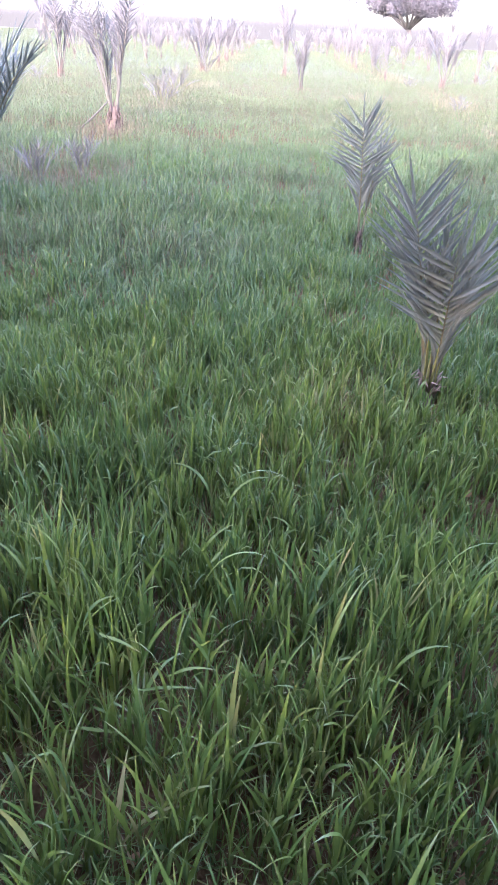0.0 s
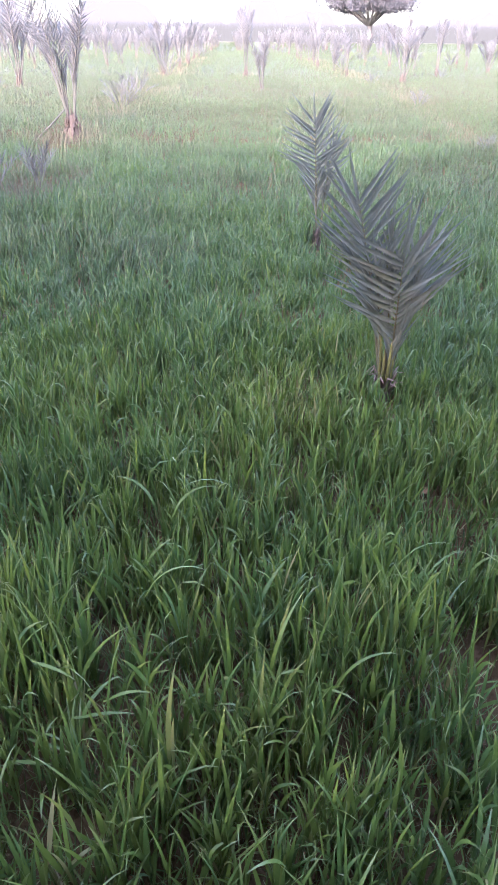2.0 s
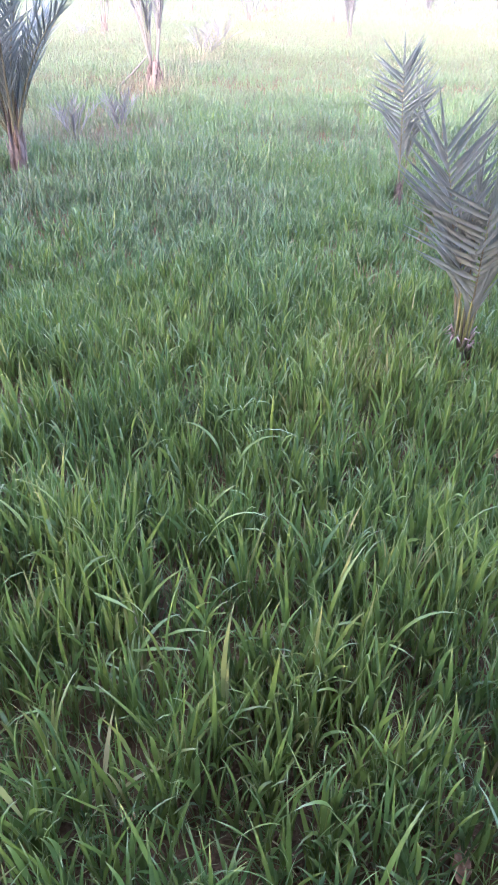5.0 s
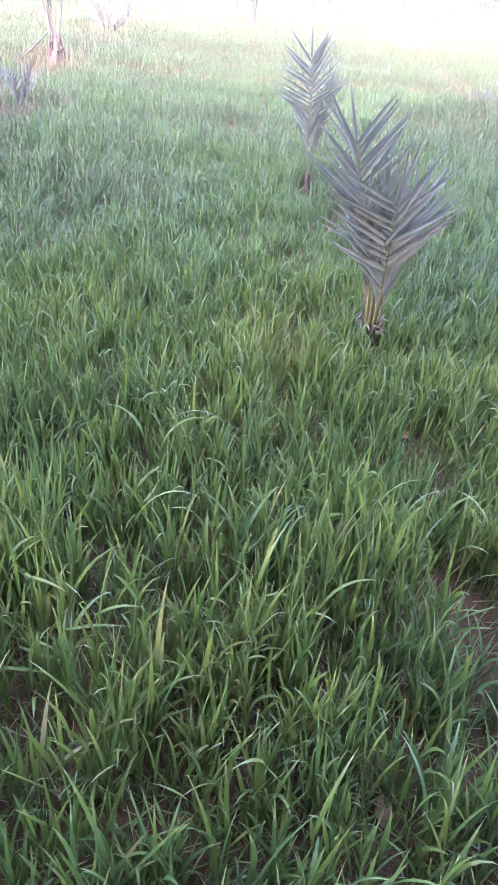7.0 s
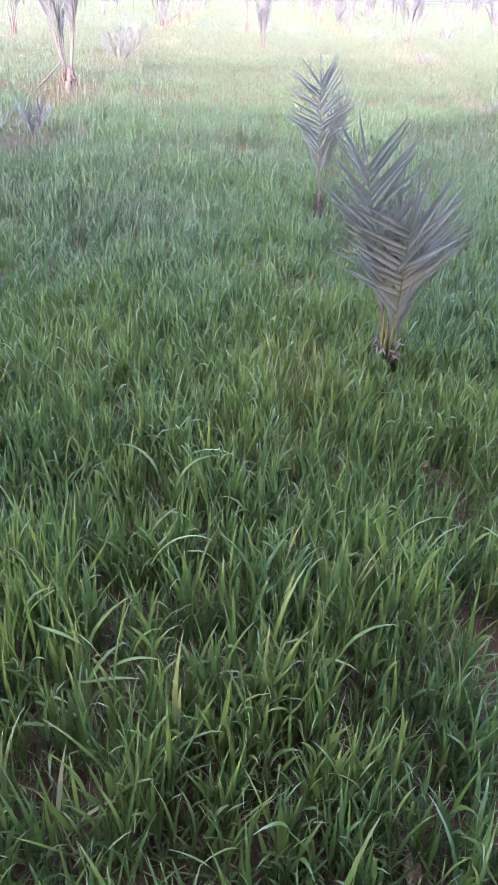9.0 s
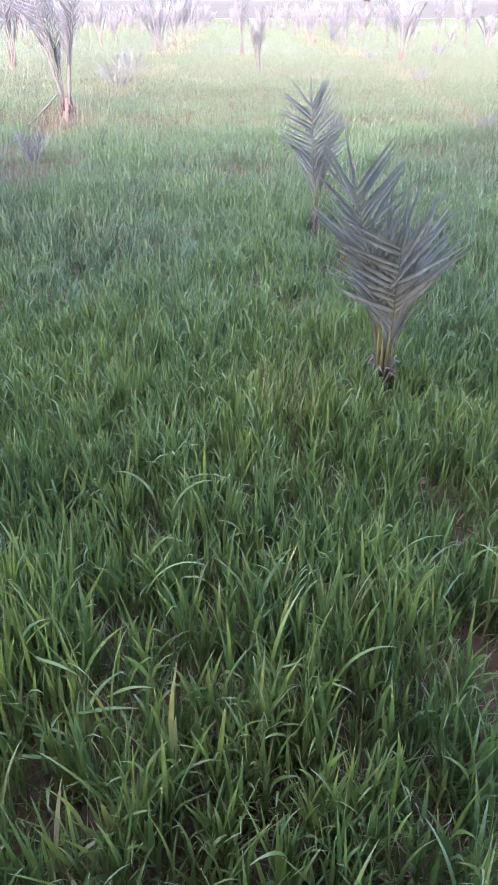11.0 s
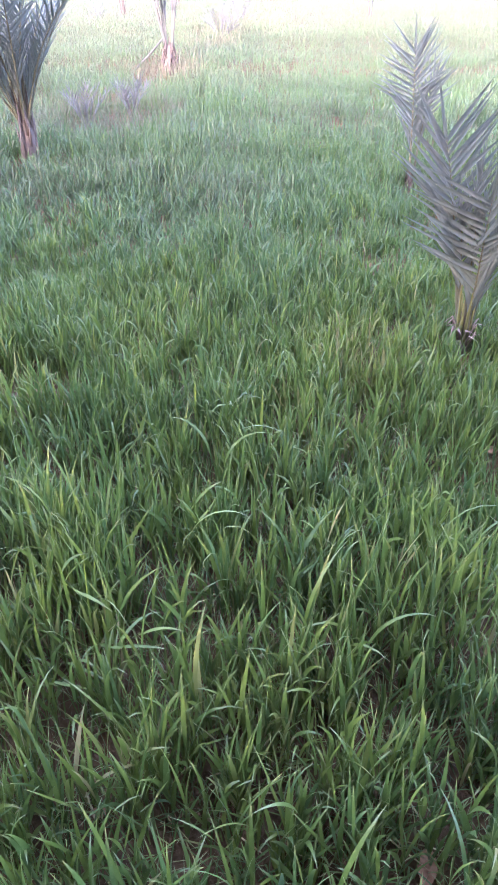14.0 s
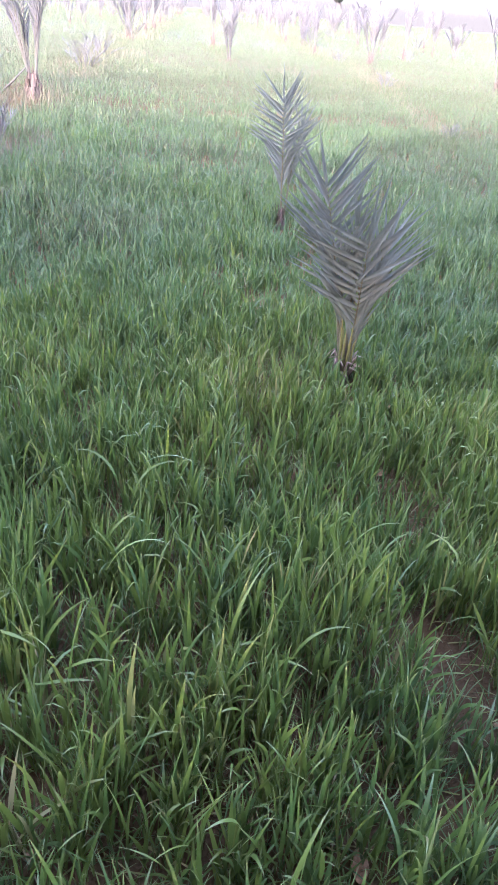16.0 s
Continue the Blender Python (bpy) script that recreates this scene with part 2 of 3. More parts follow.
# ---- ground: one sheet to the horizon, finer where the camera stands ----
def build_ground():
    def steps(a, b, n, p):
        return list(a + (b - a) * np.linspace(0, 1, n) ** p)
    xs = sorted(set([-v for v in steps(3.0, 1600.0, 26, 3.0)] + list(np.linspace(-2.9, 2.9, 88)) + steps(3.0, 1600.0, 26, 3.0)))
    ys = sorted(set([-v for v in steps(0.5, 600.0, 20, 3.0)] + list(np.linspace(-0.4, 5.9, 96)) + steps(6.0, 2200.0, 60, 3.5)))
    X, Y = np.meshgrid(xs, ys)
    Z = ground_z(X, Y)
    verts = np.stack([X, Y, Z], 2).reshape(-1, 3).tolist()
    w = len(xs)
    faces = [(j * w + i, j * w + i + 1, (j + 1) * w + i + 1, (j + 1) * w + i) for j in range(len(ys) - 1) for i in range(w - 1)]
    tagged(link_mesh("ground", verts, faces, SOIL), "dark brown farm soil under the young wheat", "soil", kind="structure")


build_ground()


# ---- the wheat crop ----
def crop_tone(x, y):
    """How yellow (1) or blue-green (about 0.28) the crop is, place by place; 0 is painted haze grey."""
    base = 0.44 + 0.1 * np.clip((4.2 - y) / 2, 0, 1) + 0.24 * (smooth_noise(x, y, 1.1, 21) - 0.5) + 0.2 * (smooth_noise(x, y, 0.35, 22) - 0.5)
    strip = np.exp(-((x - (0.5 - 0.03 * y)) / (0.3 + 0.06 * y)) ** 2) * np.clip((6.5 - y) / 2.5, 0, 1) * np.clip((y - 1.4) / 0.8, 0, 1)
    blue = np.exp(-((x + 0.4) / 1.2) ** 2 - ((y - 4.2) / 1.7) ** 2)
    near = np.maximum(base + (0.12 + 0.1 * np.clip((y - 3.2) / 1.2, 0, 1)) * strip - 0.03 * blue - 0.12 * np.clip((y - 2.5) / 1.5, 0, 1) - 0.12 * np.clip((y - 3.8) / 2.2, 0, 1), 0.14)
    # with distance the tone fades to the grey that stands in for haze
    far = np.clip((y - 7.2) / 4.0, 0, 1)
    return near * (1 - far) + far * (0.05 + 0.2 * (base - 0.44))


def wheat_height(x, y):
    return 0.86 + 0.34 * (smooth_noise(x, y, 0.8, 31) - 0.5) + 0.3 * (smooth_noise(x, y, 0.28, 32) - 0.5)


def scatter(y0, y1, left, right, density):
    """Random places in a wedge ahead, opening by left and right metres for each metre."""
    width = (left + right) * y1 + 1.0
    n = int((y1 - y0) * width * density)
    y = y0 + (y1 - y0) * rng.random(n)
    x = 0.3 - left * y1 - 0.5 + width * rng.random(n)
    keep = (x > -0.2 - left * y) & (x < 0.8 + right * y)
    return x[keep], y[keep]


def wheat_patch(blades, y0, y1, left, right, tillers, leaves, seg, width, stems=True, size=1.0, leaf=1.0, sward=0.0, straight=0.5, bend=1.35):
    """Wheat tillers: each a thin stem, with leaves that leave it one above the other and arch outwards."""
    # tillers stand in little tufts
    cx, cy = scatter(y0, y1, left, right, tillers / 5)
    tx, ty = np.repeat(cx, 5) + rng.normal(0, 0.022, 5 * len(cx)), np.repeat(cy, 5) + rng.normal(0, 0.022, 5 * len(cx))
    gap = 0.8 + 0.2 * np.clip((smooth_noise(tx, ty, 0.16, 41) - 0.25) * 3.0, 0, 1)
    keep = rng.random(len(tx)) < gap * (1 - inside(tx, ty, BARE)) * (1 - 0.75 * inside(tx, ty, WEEDY))
    tx, ty = tx[keep], ty[keep]
    n = len(tx)
    tz = ground_z(tx, ty) - 0.005
    high = wheat_height(tx, ty) * rng.uniform(0.62, 1.2, n) * size
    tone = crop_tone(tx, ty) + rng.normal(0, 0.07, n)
    even = 1 - 0.5 * np.clip((ty - 8) / 6, 0, 1)
    stem_az, stem_lean = rng.uniform(0, 2 * np.pi, n), np.abs(rng.normal(0.07, 0.12, n))
    stem = 0.17 * high
    if stems:
        blades.add(np.stack([tx, ty, tz], 1), stem_az, stem * 1.1, stem_lean, np.zeros(n), np.full(n, 0.0042), np.clip(tone + 0.12, 0, 1), 2, sward=sward)
    for k in range(leaves):
        f = (k + 0.35) / leaves if leaf == 1.0 else 1.0 + 0.5 * (k + 0.35) / leaves
        up = stem * f * rng.uniform(0.85, 1.1, n)
        base = np.stack([tx + np.cos(stem_az) * up * np.sin(stem_lean), ty + np.sin(stem_az) * up * np.sin(stem_lean), tz + up * np.cos(stem_lean)], 1)
        top = k == leaves - 1
        az = stem_az + np.pi * k + rng.normal(0, 0.7, n)
        length = high * np.where(top, rng.uniform(0.11, 0.2, n), rng.uniform(0.12, 0.23, n))
        length = length * leaf
        lean = np.abs(rng.normal(0.1 if top else 0.2, 0.17, n))
        kind = rng.random(n)
        curl = np.where(kind < straight, rng.uniform(0.0, 0.45, n), np.where(kind < 0.72 + 0.3 * straight, rng.uniform(0.45, 1.3, n), rng.uniform(1.3, 2.5, n)))
        wither = 0.3 * rng.random(n) * (rng.random(n) < (0.3 if k == 0 else 0.04))
        wide = width * rng.uniform(0.55, 1.2, n)
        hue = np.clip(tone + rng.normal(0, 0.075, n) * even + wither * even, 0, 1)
        spin = rng.normal(0, 1.5, n)
        # some leaves arch all along, others stand straight and hook over at the tip
        hook = rng.random(n) < 0.4
        for some, power, more in ((~hook, 1.9, 1.0), (hook, 3.2, bend)):
            blades.add(base[some], az[some], length[some], lean[some], more * curl[some], wide[some], hue[some], seg, power, spin[some], sward)


def undergrowth(blades, y0, y1, density, width):
    """Short thin strands low between the tillers."""
    x, y = scatter(y0, y1, 0.7, 0.48, density)
    keep = rng.random(len(x)) > 0.8 * inside(x, y, BARE)
    x, y = x[keep], y[keep]
    n = len(x)
    dry = rng.random(n) < 0.1
    tone = np.where(dry, rng.uniform(0.8, 1.0, n), np.clip(crop_tone(x, y) + rng.normal(-0.06, 0.1, n), 0, 1))
    base = np.stack([x, y, ground_z(x, y) - 0.003], 1)
    blades.add(base, rng.uniform(0, 2 * np.pi, n), rng.uniform(0.04, 0.13, n), np.where(dry, rng.uniform(0.6, 1.5, n), np.abs(rng.normal(0.3, 0.3, n))), rng.uniform(0, 1.2, n), width * rng.uniform(0.6, 1.4, n), tone, 3)


# (x, y, foot height, heading, length, lean, curl, width): long leaves that stand out
LONG_LEAVES = [(0.085, 1.6, 0.14, -0.1, 0.27, 0.12, 2.3, 0.009), (0.1, 1.58, 0.14, 0.3, 0.198, 0.1, 2.1, 0.009), (0.06, 1.63, 0.14, 2.9, 0.18, 0.15, 2.0, 0.009),
               (0.168, 1.74, 0.1, 1.3, 0.198, 0.05, 0.1, 0.0105), (0.05, 1.04, 0.18, -0.15, 0.11, 0.75, 1.0, 0.0085), (-0.09, 1.1, 0.2, -0.5, 0.11, 1.25, 0.5, 0.0085),
               (-0.08, 1.0, 0.12, -0.3, 0.094, 1.4, 0.4, 0.0085), (-0.1, 0.97, 0.1, -0.1, 0.088, 1.4, 0.3, 0.0085), (0.0, 1.02, 0.16, -0.1, 0.121, 1.1, 0.5, 0.0085),
               (0.09, 1.26, 0.2, 0.1, 0.18, 0.35, 2.1, 0.009), (0.08, 1.36, 0.16, 0.5, 0.083, 0.9, -0.6, 0.0085), (0.02, 1.3, 0.05, 0.3, 0.306, 0.1, 0.3, 0.0105),
               (0.34, 1.13, 0.1, 0.9, 0.234, 0.1, 1.2, 0.0105), (0.46, 1.1, 0.12, 0.2, 0.18, 0.2, 2.0, 0.009), (-0.2, 1.2, 0.1, 2.2, 0.216, 0.2, 1.4, 0.009),
               (0.24, 0.93, 0.03, 0.1, 0.11, 1.4, 0.2, 0.0085)]

def wheat_round(blades):
    """The same crop, thinner, beside and behind the way that the camera looks."""
    n = 80000
    x, y = rng.uniform(-9, 9, n), rng.uniform(-3.5, 13, n)
    keep = (y < 0.5) | (x < -0.2 - 0.7 * y) | (x > 0.8 + 0.48 * y)
    x, y = x[keep], y[keep]
    n = len(x)
    for k in range(3):
        base = np.stack([x + rng.normal(0, 0.03, n), y + rng.normal(0, 0.03, n), ground_z(x, y) - 0.004], 1)
        blades.add(base, rng.uniform(0, 2 * np.pi, n), rng.uniform(0.14, 0.26, n), np.abs(rng.normal(0.3, 0.3, n)), rng.uniform(0, 1.2, n), rng.uniform(0.03, 0.048, n), np.clip(crop_tone(x, y) + rng.normal(0, 0.1, n), 0, 1), 1)


wheat = Blades()
wheat_round(wheat)
wheat_patch(wheat, 0.45, 1.5, 0.7, 0.48, 1680, 4, 7, 0.0094, True, 0.86, straight=0.66)
wheat_patch(wheat, 1.5, 2.4, 0.7, 0.48, 1800, 4, 6, 0.0092, True, 0.77, straight=0.56)
wheat_patch(wheat, 2.4, 3.4, 0.7, 0.48, 1850, 4, 5, 0.0085, True, 0.7, sward=0.05, bend=1.7)
undergrowth(wheat, 0.5, 3.2, 4300, 0.0038)
undergrowth(wheat, 3.2, 6.0, 900, 0.006)
wheat_patch(wheat, 3.4, 5.5, 0.7, 0.48, 1350, 4, 4, 0.0082, True, 0.67, sward=0.12, straight=0.42, bend=2.0)
wheat_patch(wheat, 5.5, 8.0, 0.7, 0.48, 900, 3, 3, 0.0094, False, 0.7, sward=0.18, straight=0.4, bend=2.0)
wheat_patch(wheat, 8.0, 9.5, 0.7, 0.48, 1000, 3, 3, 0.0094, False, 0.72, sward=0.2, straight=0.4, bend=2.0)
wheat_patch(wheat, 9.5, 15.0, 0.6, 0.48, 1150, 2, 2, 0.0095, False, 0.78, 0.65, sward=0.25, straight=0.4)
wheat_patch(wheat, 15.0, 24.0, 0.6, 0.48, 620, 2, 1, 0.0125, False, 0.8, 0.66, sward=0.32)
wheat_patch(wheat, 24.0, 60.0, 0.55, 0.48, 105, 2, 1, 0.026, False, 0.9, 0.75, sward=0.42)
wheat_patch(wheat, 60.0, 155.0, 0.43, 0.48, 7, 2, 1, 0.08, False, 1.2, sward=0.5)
hx = np.array(LONG_LEAVES)
hx[:, 1] += 0.1
hx[:, 0] -= 0.02
hz = ground_z(hx[:, 0], hx[:, 1])
wheat.add(np.stack([hx[:, 0], hx[:, 1], hx[:, 2] + hz], 1), hx[:, 3], hx[:, 4], hx[:, 5], hx[:, 6], hx[:, 7], rng.uniform(0.45, 0.75, len(hx)), 9, 1.6, rng.normal(0, 0.4, len(hx)))
wheat.add(np.stack([hx[:, 0], hx[:, 1], hz - 0.005], 1), hx[:, 3], hx[:, 2] * 1.05 + 0.01, np.zeros(len(hx)), np.zeros(len(hx)), np.full(len(hx), 0.0045), np.full(len(hx), 0.6), 2)
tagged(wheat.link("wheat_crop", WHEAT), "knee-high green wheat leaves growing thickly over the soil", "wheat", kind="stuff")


# ---- dry weeds on the strips where the palms stand ----
def weeds():
    blades = Blades()
    for ax, ay, hw, hd in WEEDY:
        n = int(hw * hd * 4 * (1100 if ay < 7 else 750 if ay < 18 else 140))
        q, w = rng.uniform(0, 2 * np.pi, n), np.sqrt(rng.random(n)) * 1.15
        x, y = ax + hw * w * np.cos(q), ay + hd * w * np.sin(q)
        base = np.stack([x, y, ground_z(x, y) - 0.004], 1)
        tall = 0.22 * (0.4 + smooth_noise(x, y, 0.4, 51)) * rng.uniform(0.5, 1.2, n)
        blades.add(base, rng.uniform(0, 2 * np.pi, n), tall, np.abs(rng.normal(0.2, 0.25, n)), rng.uniform(0, 1.3, n), (0.004 if ay < 10 else 0.007) * rng.uniform(0.6, 1.4, n) * (1 if ay < 20 else 2),
                   np.clip(rng.normal(0.5, 0.22, n), 0, 1), 3)
    tagged(blades.link("dry_grass", DRY), "short dry straw-coloured grass and weeds along the palm rows", "grass", kind="stuff")


weeds()


# ---- young date palms ----
def leaflet(base, axis, normal, length, width, droop):
    """A folded, pointed leaflet: a V in section, a little arched."""
    side = axis.cross(normal).normalized()
    normal = side.cross(axis).normalized()
    verts, faces = [], []
    prof = ((0.0, 0.55), (0.2, 1.0), (0.62, 0.62))
    for s, w in prof:
        p = base + axis * (length * s) - normal * (droop * length * s * s)
        verts += [p - side * (width * w / 2) + normal * (width * w * 0.34), p, p + side * (width * w / 2) + normal * (width * w * 0.34)]
    verts.append(base + axis * length - normal * (droop * length))
    for k in (0, 3):
        faces += [(k, k + 1, k + 4, k + 3), (k + 1, k + 2, k + 5, k + 4)]
    faces += [(6, 7, 9), (7, 8, 9)]
    return verts, faces


def frond(parent, start, az, lean, length, bend, face, pairs, leaf, width, rise, bare=0.35, droop=0.06, leaf_mat=None, seed=0, open_angle=(25, 60, 14), missing=0.0, single=False, sides=None):
    """One feather leaf. az: the way it leans, degrees from +x; lean: from upright at its foot; bend: added towards its tip;
    face: the way its upper side looks, degrees from +x; open_angle: of the leaflets to the rib, at its foot, middle and tip."""
    r = random.Random(seed)
    d = Vector((math.cos(radians(az)), math.sin(radians(az)), 0))
    f = Vector((math.cos(radians(face)), math.sin(radians(face)), 0))
    pts, p, seg = [], Vector(start), 12
    for i in range(seg + 1):
        pts.append(p.copy())
        a = radians(lean + bend * (i / seg) ** 1.5)
        p = p + (d * math.sin(a) + Vector((0, 0, math.cos(a)))) * (length / seg)
    thick = 0.007 * length + 0.0018
    rib = link_mesh("frond", *tube(pts, [thick * (1.25 - 1.05 * i / seg) for i in range(seg + 1)], 6), DRY_RACHIS if leaf_mat is PALM_DUSTY else RACHIS, parent)
    parts = []
    for i in range(pairs):
        s = bare + (1 - bare) * (i + 0.5) / pairs
        k = min(int(s * seg), seg - 1)
        t = (pts[k + 1] - pts[k]).normalized()
        base = pts[k] + (pts[k + 1] - pts[k]) * (s * seg - k)
        side = t.cross(f).normalized()
        nor = side.cross(t).normalized()
        u = (s - bare) / (1 - bare)
        size = leaf * (0.5 + 1.0 * u if u < 0.46 else 0.96 - 0.3 * (u - 0.46))
        for way in (-1, 1):
            if r.random() < missing:
                continue
            lo, mi, hi, power = sides[(way + 1) // 2] if sides else (*open_angle, 1.4)
            ang = radians((lo + (mi - lo) * (u / 0.5) ** power if u < 0.5 else mi + (hi - mi) * ((u - 0.5) / 0.5) ** 1.6) + (r.gauss(0, 6) if single else r.uniform(-6, 6)))
            v = radians(rise + r.uniform(-20, 20))
            out = (side * way * math.cos(v) + nor * math.sin(v)).normalized()
            axis = (t * math.cos(ang) + out * math.sin(ang)).normalized()
            n2 = (nor * math.cos(v) - side * way * math.sin(v)).normalized()
            parts.append(leaflet(base, axis, n2, size * r.uniform(0.88, 1.1), width * r.uniform(0.85, 1.15), droop * r.uniform(0.2, 1.8)))
    # the terminal leaflet
    t = (pts[-1] - pts[-2]).normalized()
    parts.append(leaflet(pts[-1] - t * 0.01, t, t.cross(f).cross(t).normalized(), leaf * 0.75, width * 0.8, 0.02))
    if single:
        for v, f in parts:
            link_mesh("leaflet", v, f, leaf_mat or PALM, rib)
    else:
        tagged(link_mesh("foliage", *join(parts), leaf_mat or PALM, rib), kind="stuff")
    return rib


def stump(parent, radius, height, seed, boots=9, flare=1.35):
    """The swollen foot of a young palm: a core wrapped in old leaf bases."""
    r = random.Random(seed)
    pts = [(0, 0, -0.03), (0, 0, height * 0.25), (0, 0, height * 0.6), (0, 0, height * 1.1)]
    parts = [tube(pts, [radius * 0.95, radius * 0.9, radius * 0.6, radius * 0.3], 9)]
    for i in range(boots * 2):
        a = 2.4 * i + r.uniform(-0.3, 0.3)
        f = i / (boots * 2)
        h = height * (0.0 + 0.8 * f)
        w = radius * (0.95 - 0.55 * f)
        c, s = math.cos(a), math.sin(a)
        tip = h + height * r.uniform(0.4, 0.75)
        line = [(c * w * 0.8, s * w * 0.8, h), (c * w * 1.06, s * w * 1.06, (h + tip) / 2), (c * w * r.uniform(flare - 0.3, flare), s * w * r.uniform(flare - 0.3, flare), tip)]
        parts.append(tube(line, [radius * 0.2, radius * 0.13, radius * 0.03], 5))
    return link_mesh("trunk", *join(parts), BARK, parent)


def palm_at(x, y, label, group=""):
    root = new("date_palm")
    root.location = (x, y, float(ground_z(x, y)))
    return tagged(root, label, "palm", group)


def near_palm():
    """The nearest palm: a tall frond behind, and a wide one in front that is turned to the camera."""
    p = palm_at(0.742, 2.7, "young date palm with broad grey-green fronds among the wheat", "young palms")
    stump(p, 0.032, 0.12, 1)
    # the tall one behind, then the open one in front, then the smaller ones round them
    frond(p, (-0.012, 0.02, 0.05), 180, 9, 0.68, 7, 258, 22, 0.28, 0.015, 12, 0.3, 0.03, seed=11, sides=((12, 36, 18, 1.4), (12, 50, 44, 1.2)), single=True)
    frond(p, (0.012, -0.014, 0.05), 270, 2, 0.5, 4, 256, 20, 0.32, 0.0165, 10, 0.17, 0.05, seed=12, sides=((10, 68, 74, 0.75), (8, 46, 20, 1.3)), missing=0.14, single=True)
    frond(p, (0.0, 0.0, 0.05), 200, 2, 0.55, 3, 262, 12, 0.2, 0.011, 20, 0.3, 0.04, seed=18, open_angle=(6, 16, 8), single=True)
    frond(p, (0.02, 0.015, 0.05), 20, 6, 0.48, 10, 240, 11, 0.25, 0.0155, 18, 0.36, 0.05, seed=13, open_angle=(10, 36, 14), single=True)
    frond(p, (-0.016, 0.004, 0.05), 195, 5, 0.42, 6, 275, 7, 0.24, 0.014, 25, 0.4, 0.05, seed=15, open_angle=(10, 40, 14), single=True)
    frond(p, (0.016, -0.006, 0.05), 340, 6, 0.4, 5, 250, 9, 0.17, 0.012, 30, 0.24, 0.05, seed=17, open_angle=(8, 20, 10), single=True)
    for k in range(9):
        a = 0.7 * k
        link_mesh("stalk", *tube([(0.018 * math.cos(a), 0.018 * math.sin(a), 0.03), (0.024 * math.cos(a), 0.024 * math.sin(a), 0.13), (0.034 * math.cos(a), 0.034 * math.sin(a), 0.21 + 0.03 * (k % 3))], [0.008, 0.0055, 0.0015], 6), STALK, p)
    for k in range(14):
        a, h = 2.4 * k, 0.03 + 0.012 * (k % 5)
        c, q = math.cos(a), math.sin(a)
        link_mesh("dry_fibre", *tube([(0.02 * c, 0.02 * q, h), (0.045 * c, 0.045 * q, h + 0.05), (0.065 * c - 0.02 * q, 0.065 * q + 0.02 * c, h + 0.03 + 0.01 * (k % 3))], [0.0045, 0.004, 0.001], 5), FIBRE, p, "pinkish dry fibre")
    return p


def second_palm():
    """A single upright frond behind it."""
    p = palm_at(0.605, 4.89, "young date palm with one upright feather-shaped frond", "young palms")
    stump(p, 0.03, 0.12, 2, 6)
    frond(p, (0, 0, 0.05), 180, 3, 0.7, 2, 266, 22, 0.29, 0.0175, 8, 0.24, 0.03, leaf_mat=PALM, seed=21, sides=((12, 62, 38, 1.3), (12, 56, 28, 1.3)), single=True)
    frond(p, (0.02, 0.01, 0.05), 20, 3, 0.56, 10, 250, 12, 0.25, 0.016, 20, 0.34, 0.05, leaf_mat=PALM, seed=22, open_angle=(12, 44, 16), single=True)
    return p


def bushy_palm(x, y, size, count, seed, label, lean=(4, 26), leaf=0.3, mat=None, bare=0.3, trunk=(0.06, 0.2), pairs=16, group="young palms", wide=0.019, arch=(8, 24)):
    """A palm with a fan of rising fronds."""
    r = random.Random(seed)
    p = palm_at(x, y, label, group)
    stump(p, trunk[0], trunk[1], seed)
    for i in range(count):
        a = 360 * i / count + r.uniform(-25, 25)
        le = lean[0] + (lean[1] - lean[0]) * ((i * 0.618) % 1.0)
        L = (size - trunk[1] * 0.6) * r.uniform(0.75, 1.0)
        frond(p, (0.02 * math.cos(radians(a)), 0.02 * math.sin(radians(a)), trunk[1] * 0.6), a, le, L * 0.88, r.uniform(*arch), a + 180, pairs, leaf * size * r.uniform(0.8, 1.0), wide, 24, bare, 0.06,
              mat or PALM_DUSTY, seed * 100 + i, (10, 48, 14), 0.04)
    return p


near_palm()
second_palm()
bushy_palm(-2.0, 5.24, 1.42, 15, 31, "bushy young date palm with many rising blue-grey fronds", (3, 30), 0.24, PALM, 0.12, (0.07, 0.4), 20, wide=0.015, arch=(16, 44))


def swollen_palm():
    """Two sheaves of fronds, one to each side, out of a swollen conical foot."""
    p = palm_at(-2.17, 9.78, "tall young date palm with a swollen brown foot and grey fronds", "young palms")
    stump(p, 0.12, 0.29, 32, 10, 0.85)
    for i, (az, lean, size, bend) in enumerate(((180, 11, 1.6, 20), (168, 14, 1.5, 22), (192, 7, 1.56, 16), (176, 4, 1.3, 8), (5, 7, 1.72, 8), (350, 9, 1.5, 9), (15, 4, 1.3, 8), (165, 1, 1.15, 5))):
        c, q = math.cos(radians(az)), math.sin(radians(az))
        frond(p, (0.03 * c, 0.03 * q, 0.22), az, lean, size, bend, 262 if i % 2 == 0 else az + 180, 22, 0.33, 0.016, 16, 0.25, 0.05, PALM_DUSTY, 3200 + i, (8, 54, 24), 0.03)
    return p


swollen_palm()
# (x, y, height, fronds, leans, trunk)
bushy_palm(-2.03, 6.45, 0.43, 8, 33, "low seedling palm with thin grey fronds in dry weeds", (12, 48), 0.36, PALM_DUSTY, 0.25, (0.02, 0.06), 9, wide=0.0065)
bushy_palm(-1.74, 6.8, 0.45, 8, 34, "low seedling palm with thin grey fronds in dry weeds", (8, 44), 0.36, PALM_DUSTY, 0.25, (0.02, 0.06), 9, wide=0.0065)

SORTS = {}


